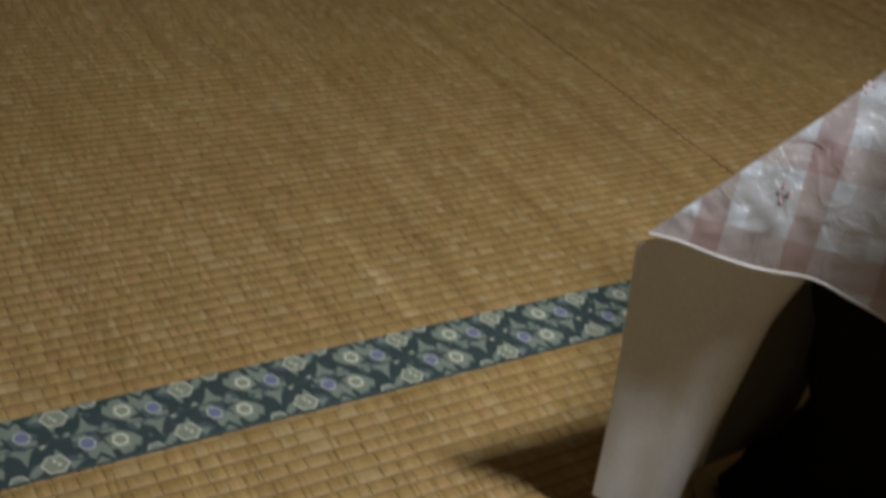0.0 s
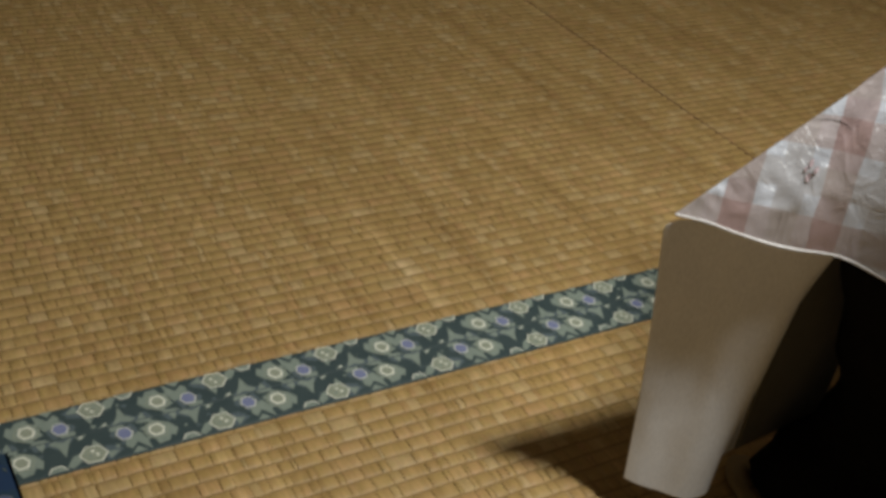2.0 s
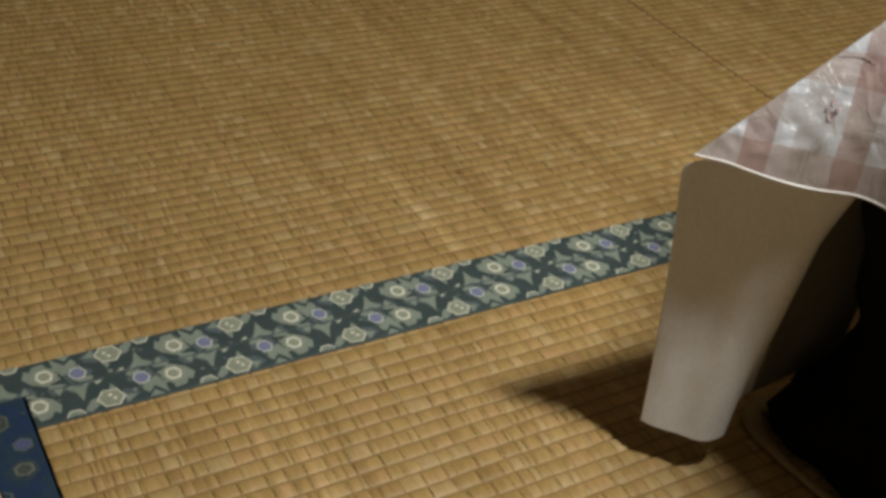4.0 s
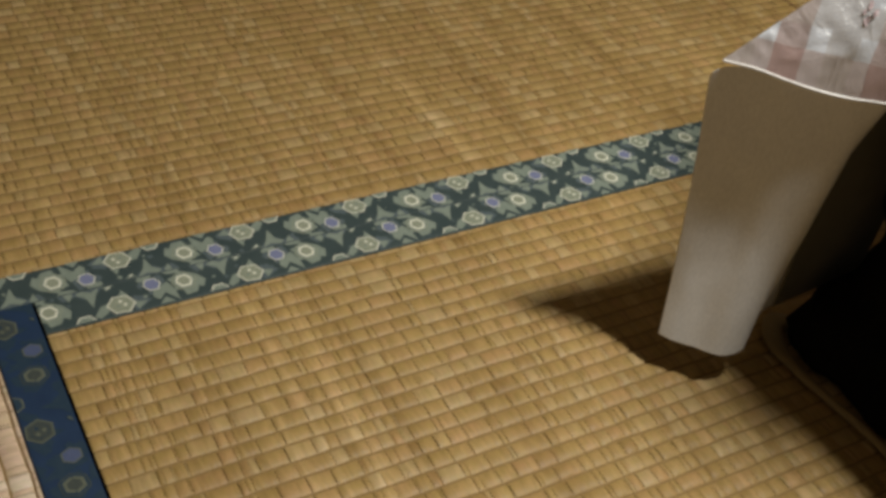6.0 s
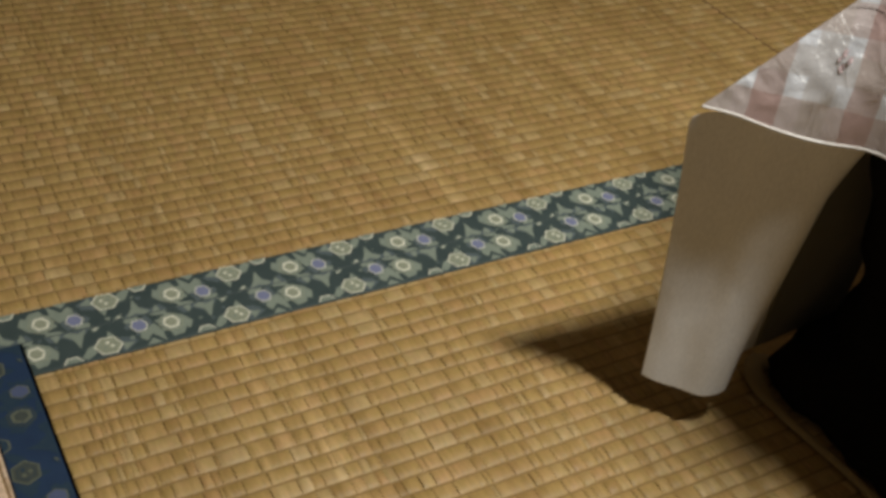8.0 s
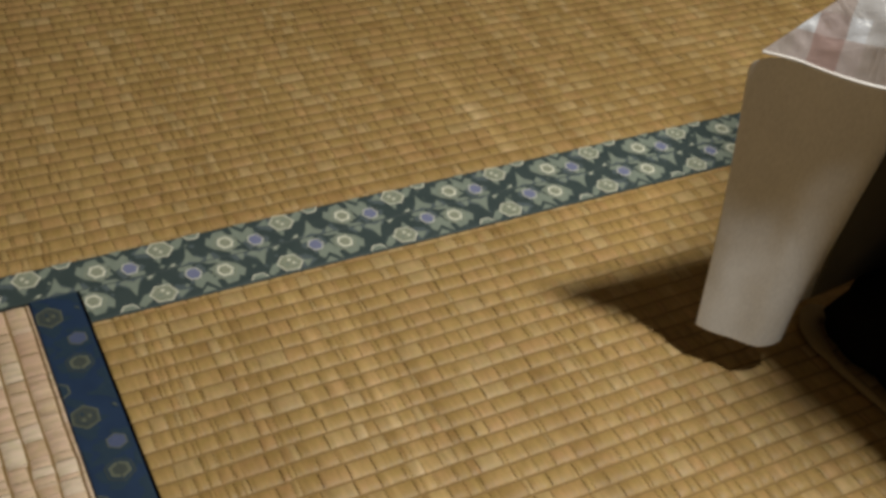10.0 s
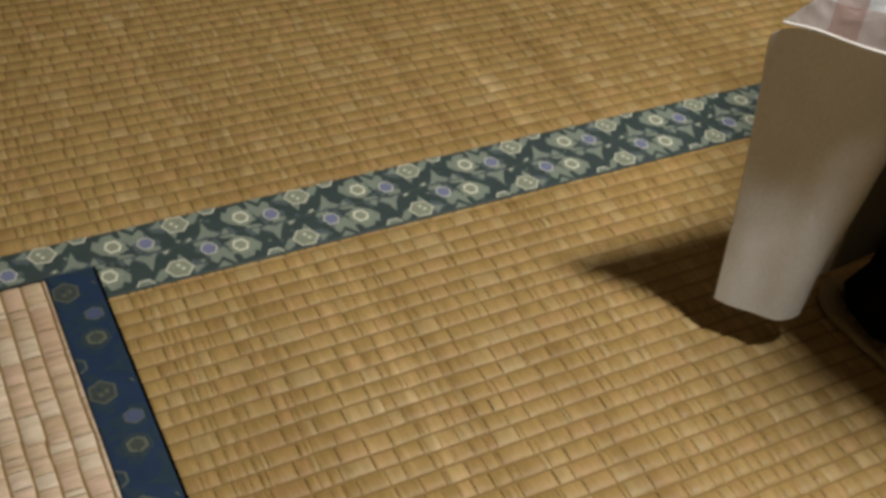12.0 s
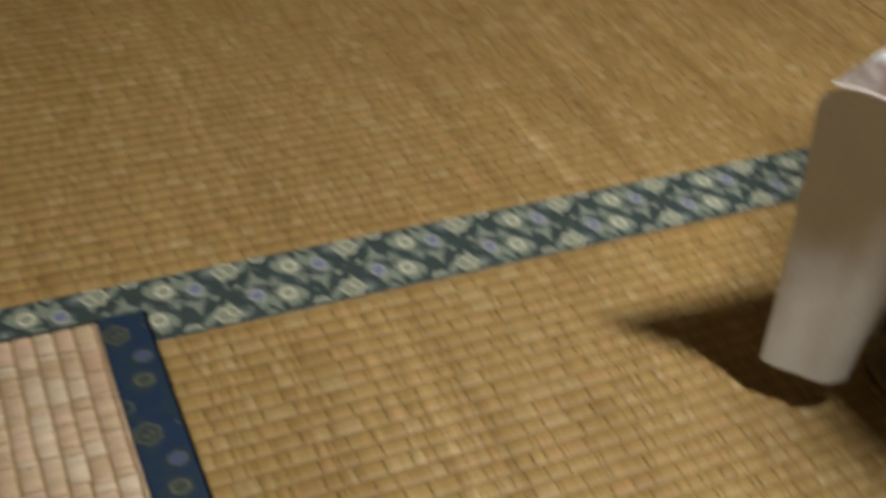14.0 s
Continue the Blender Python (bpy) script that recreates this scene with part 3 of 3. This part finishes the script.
def hanging(f, c):
    """A point of the hanging corner: f from its top to its lower edge, c round it."""
    w = c / 240
    low, high = 0.0268, 0.2242 - 0.0046 * min(1.0, w / 0.22)
    if w < 0.10:
        high -= 0.013 * (1 - math.sqrt(max(0.0, 1 - (1 - w / 0.10) ** 2)))
    z = high + (low - high) * f
    g = (0.2242 - z) / (0.2242 - 0.0268)
    q = fold_top[c] * (1 - g) * (1 - 2 * g) + fold_mid[c] * 4 * g * (1 - g) + fold_low[c] * g * (2 * g - 1)
    bend = 0.0008 * noise.noise((w * 5, f * 4, 1.0)) + 0.0004 * noise.noise((w * 12, f * 10, 3.0))
    return Vector((q.x - 0.74 * bend, q.y - 0.67 * bend, z))


steps = [0.0, 0.002, 0.008] + [k / 40 for k in range(1, 40)] + [0.992, 0.998, 1.0]
END = 134
sheet("turned_fold", [[hanging(f, c) for c in [0, 1, 2, *range(4, END, 4), END]] for f in steps], [LINING], cloth, None, "grey-beige felt backing", 0.0006)

# stitched white hem
bm = bmesh.new()
ring_prev = None
for i, h in enumerate(hem[:250]):
    t = (hem[i + 1] - hem[max(0, i - 1)]).normalized()
    side = Vector((-t.y, t.x, 0))
    ring = [bm.verts.new(h + side * 0.0010 * math.cos(a) + Vector((0, 0, 0.0003 + 0.0008 * math.sin(a) + 0.0006 * noise.noise((i * 0.12, 0, 6))))) for a in [2 * math.pi * k / 8 for k in range(8)]]
    if ring_prev:
        for k in range(8):
            bm.faces.new((ring_prev[k], ring_prev[(k + 1) % 8], ring[(k + 1) % 8], ring[k]))
    ring_prev = ring
part("hem", bm, HEM, cloth, "white cut edge", smooth=True)


def on_cloth(x, y, z=0.0006):
    h = min(hem, key=lambda p: abs((x - p.x) * E1.y - (y - p.y) * E1.x))
    return cloth_point(h, x, y, z)


def print_flower(x, y):
    bm = bmesh.new()
    for du, dv, r in ((-0.0018, -0.0010, 0.0013), (0.0015, -0.0019, 0.0012), (0.0010, 0.0019, 0.0012), (-0.0016, 0.0022, 0.0009)):
        mid = bm.verts.new(on_cloth(x + du, y + dv, 0.0007))
        rim = [bm.verts.new(on_cloth(x + du + r * math.cos(a), y + dv + r * math.sin(a), 0.0007)) for a in [2 * math.pi * k / 10 for k in range(10)]]
        for k in range(10):
            bm.faces.new((mid, rim[k], rim[(k + 1) % 10]))
    part("printed_flower", bm, FLOWER, cloth, "plum coloured printed flower")


for x, y in ((0.304, -0.213), (0.349, -0.209), (0.520, -0.420), (0.620, -0.360)):
    print_flower(x, y)
# a short dark crease near the back edge
bm = bmesh.new()
path = spline([(0.3120, -0.1975, 0), (0.3175, -0.2040, 0), (0.3205, -0.2095, 0), (0.3225, -0.2160, 0)], 20)
prev = None
for i, q in enumerate(path):
    w = 0.00010 * math.sin(math.pi * (i + 0.5) / 21) + 0.00005
    pair = [bm.verts.new(on_cloth(q.x + w, q.y + w * 0.5, 0.0006)), bm.verts.new(on_cloth(q.x - w, q.y - w * 0.5, 0.0006))]
    if prev:
        bm.faces.new((prev[0], pair[0], pair[1], prev[1]))
    prev = pair
part("crease", bm, SLIT, cloth, "short dark crease")

# ---------------------------------------------------------------- black quilt that hangs under the table
quilt = tagged(new("table_quilt"), "black quilt with tan edging hanging to the floor under the table", "quilt")
# (height, corner x, corner y, x of the long side): pinched in half-way down, spread out on the floor
HANG = [(0.212, 0.337, -0.2330, 0.362), (0.150, 0.362, -0.2340, 0.372), (0.095, 0.388, -0.2320, 0.378), (0.060, 0.386, -0.2220, 0.374), (0.030, 0.364, -0.2120, 0.362), (0.007, 0.354, -0.2060, 0.350)]


def hang(z):
    for (z0, *a), (z1, *b) in zip(HANG, HANG[1:]):
        if z >= z1:
            t = (z0 - z) / (z0 - z1)
            t = t * t * (3 - 2 * t)
            return [m + (n - m) * t for m, n in zip(a, b)]
    return HANG[-1][1:]


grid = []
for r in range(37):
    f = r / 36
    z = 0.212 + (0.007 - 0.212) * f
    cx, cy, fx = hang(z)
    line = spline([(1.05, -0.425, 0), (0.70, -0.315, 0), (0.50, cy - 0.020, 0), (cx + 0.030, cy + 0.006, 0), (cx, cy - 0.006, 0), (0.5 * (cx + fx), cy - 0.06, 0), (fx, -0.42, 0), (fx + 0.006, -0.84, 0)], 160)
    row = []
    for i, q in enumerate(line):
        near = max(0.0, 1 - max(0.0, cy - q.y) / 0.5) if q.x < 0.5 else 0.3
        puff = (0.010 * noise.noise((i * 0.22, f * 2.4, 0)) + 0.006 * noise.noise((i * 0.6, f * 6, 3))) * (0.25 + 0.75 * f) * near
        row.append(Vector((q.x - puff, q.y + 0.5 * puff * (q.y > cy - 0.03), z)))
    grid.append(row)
# curled-back end of the cloth's backing; the shade under the table is its colour
sheet("shaded_fold", [[hanging(f, c) - Vector((0, 0, 0.002)) for c in range(END + 2, 241, 4)] for f in steps], [SHADED_LINING], quilt, None, "felt backing curled under the table, shade put into its colour", 0.0008)
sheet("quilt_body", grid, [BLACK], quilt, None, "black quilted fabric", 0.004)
# flat tan binding that shows from under the quilt's hem, wide at the corner
bm = bmesh.new()
ring_prev = None
bind = spline([(0.366, -0.2030, 0), (0.356, -0.199, 0), (0.342, -0.216, 0), (0.338, -0.245, 0), (0.340, -0.275, 0), (0.343, -0.31, 0), (0.347, -0.45, 0), (0.353, -0.84, 0)], 150)
for i, h in enumerate(bind):
    t = (bind[min(i + 1, 150)] - bind[max(i - 1, 0)]).normalized()
    n = Vector((t.y, -t.x, 0))
    wide = 0.0035 + 0.0045 * math.exp(-((h - Vector((0.348, -0.208, 0))).length / 0.03) ** 2) + 0.0012 * noise.noise((i * 0.35, 0, 0))
    tall = 0.0030 + 0.0008 * noise.noise((i * 0.5, 2, 0))
    ring = [bm.verts.new(h + n * wide * math.cos(a) + Vector((0, 0, 0.0048 + tall * math.sin(a)))) for a in [2 * math.pi * k / 10 for k in range(10)]]
    if ring_prev:
        for k in range(10):
            bm.faces.new((ring_prev[k], ring[k], ring[(k + 1) % 10], ring_prev[(k + 1) % 10]))
    ring_prev = ring
part("edging", bm, PIPING, quilt, "tan corded edging", smooth=True)

# ---------------------------------------------------------------- unseen box, added on the table only to shade the cloth
box = tagged(new("unseen_shade_box"), "unseen dark brown box added on the tablecloth to shade it", "box")
STAND = Matrix.Translation((0.360, -0.353, TOP + 0.0045)) @ Matrix.Rotation(radians(49.2), 4, "Z")
for name, lo, hi in (("box_body", (0.002, -0.10, 0.0), (0.16, -0.002, 0.23)), ("lid", (0.0, -0.102, 0.2302), (0.162, 0.0, 0.2575))):
    bm = box_bm(lo, hi, 0.003)
    bmesh.ops.transform(bm, matrix=STAND, verts=bm.verts)
    part(name, bm, TABLE_WOOD, box)
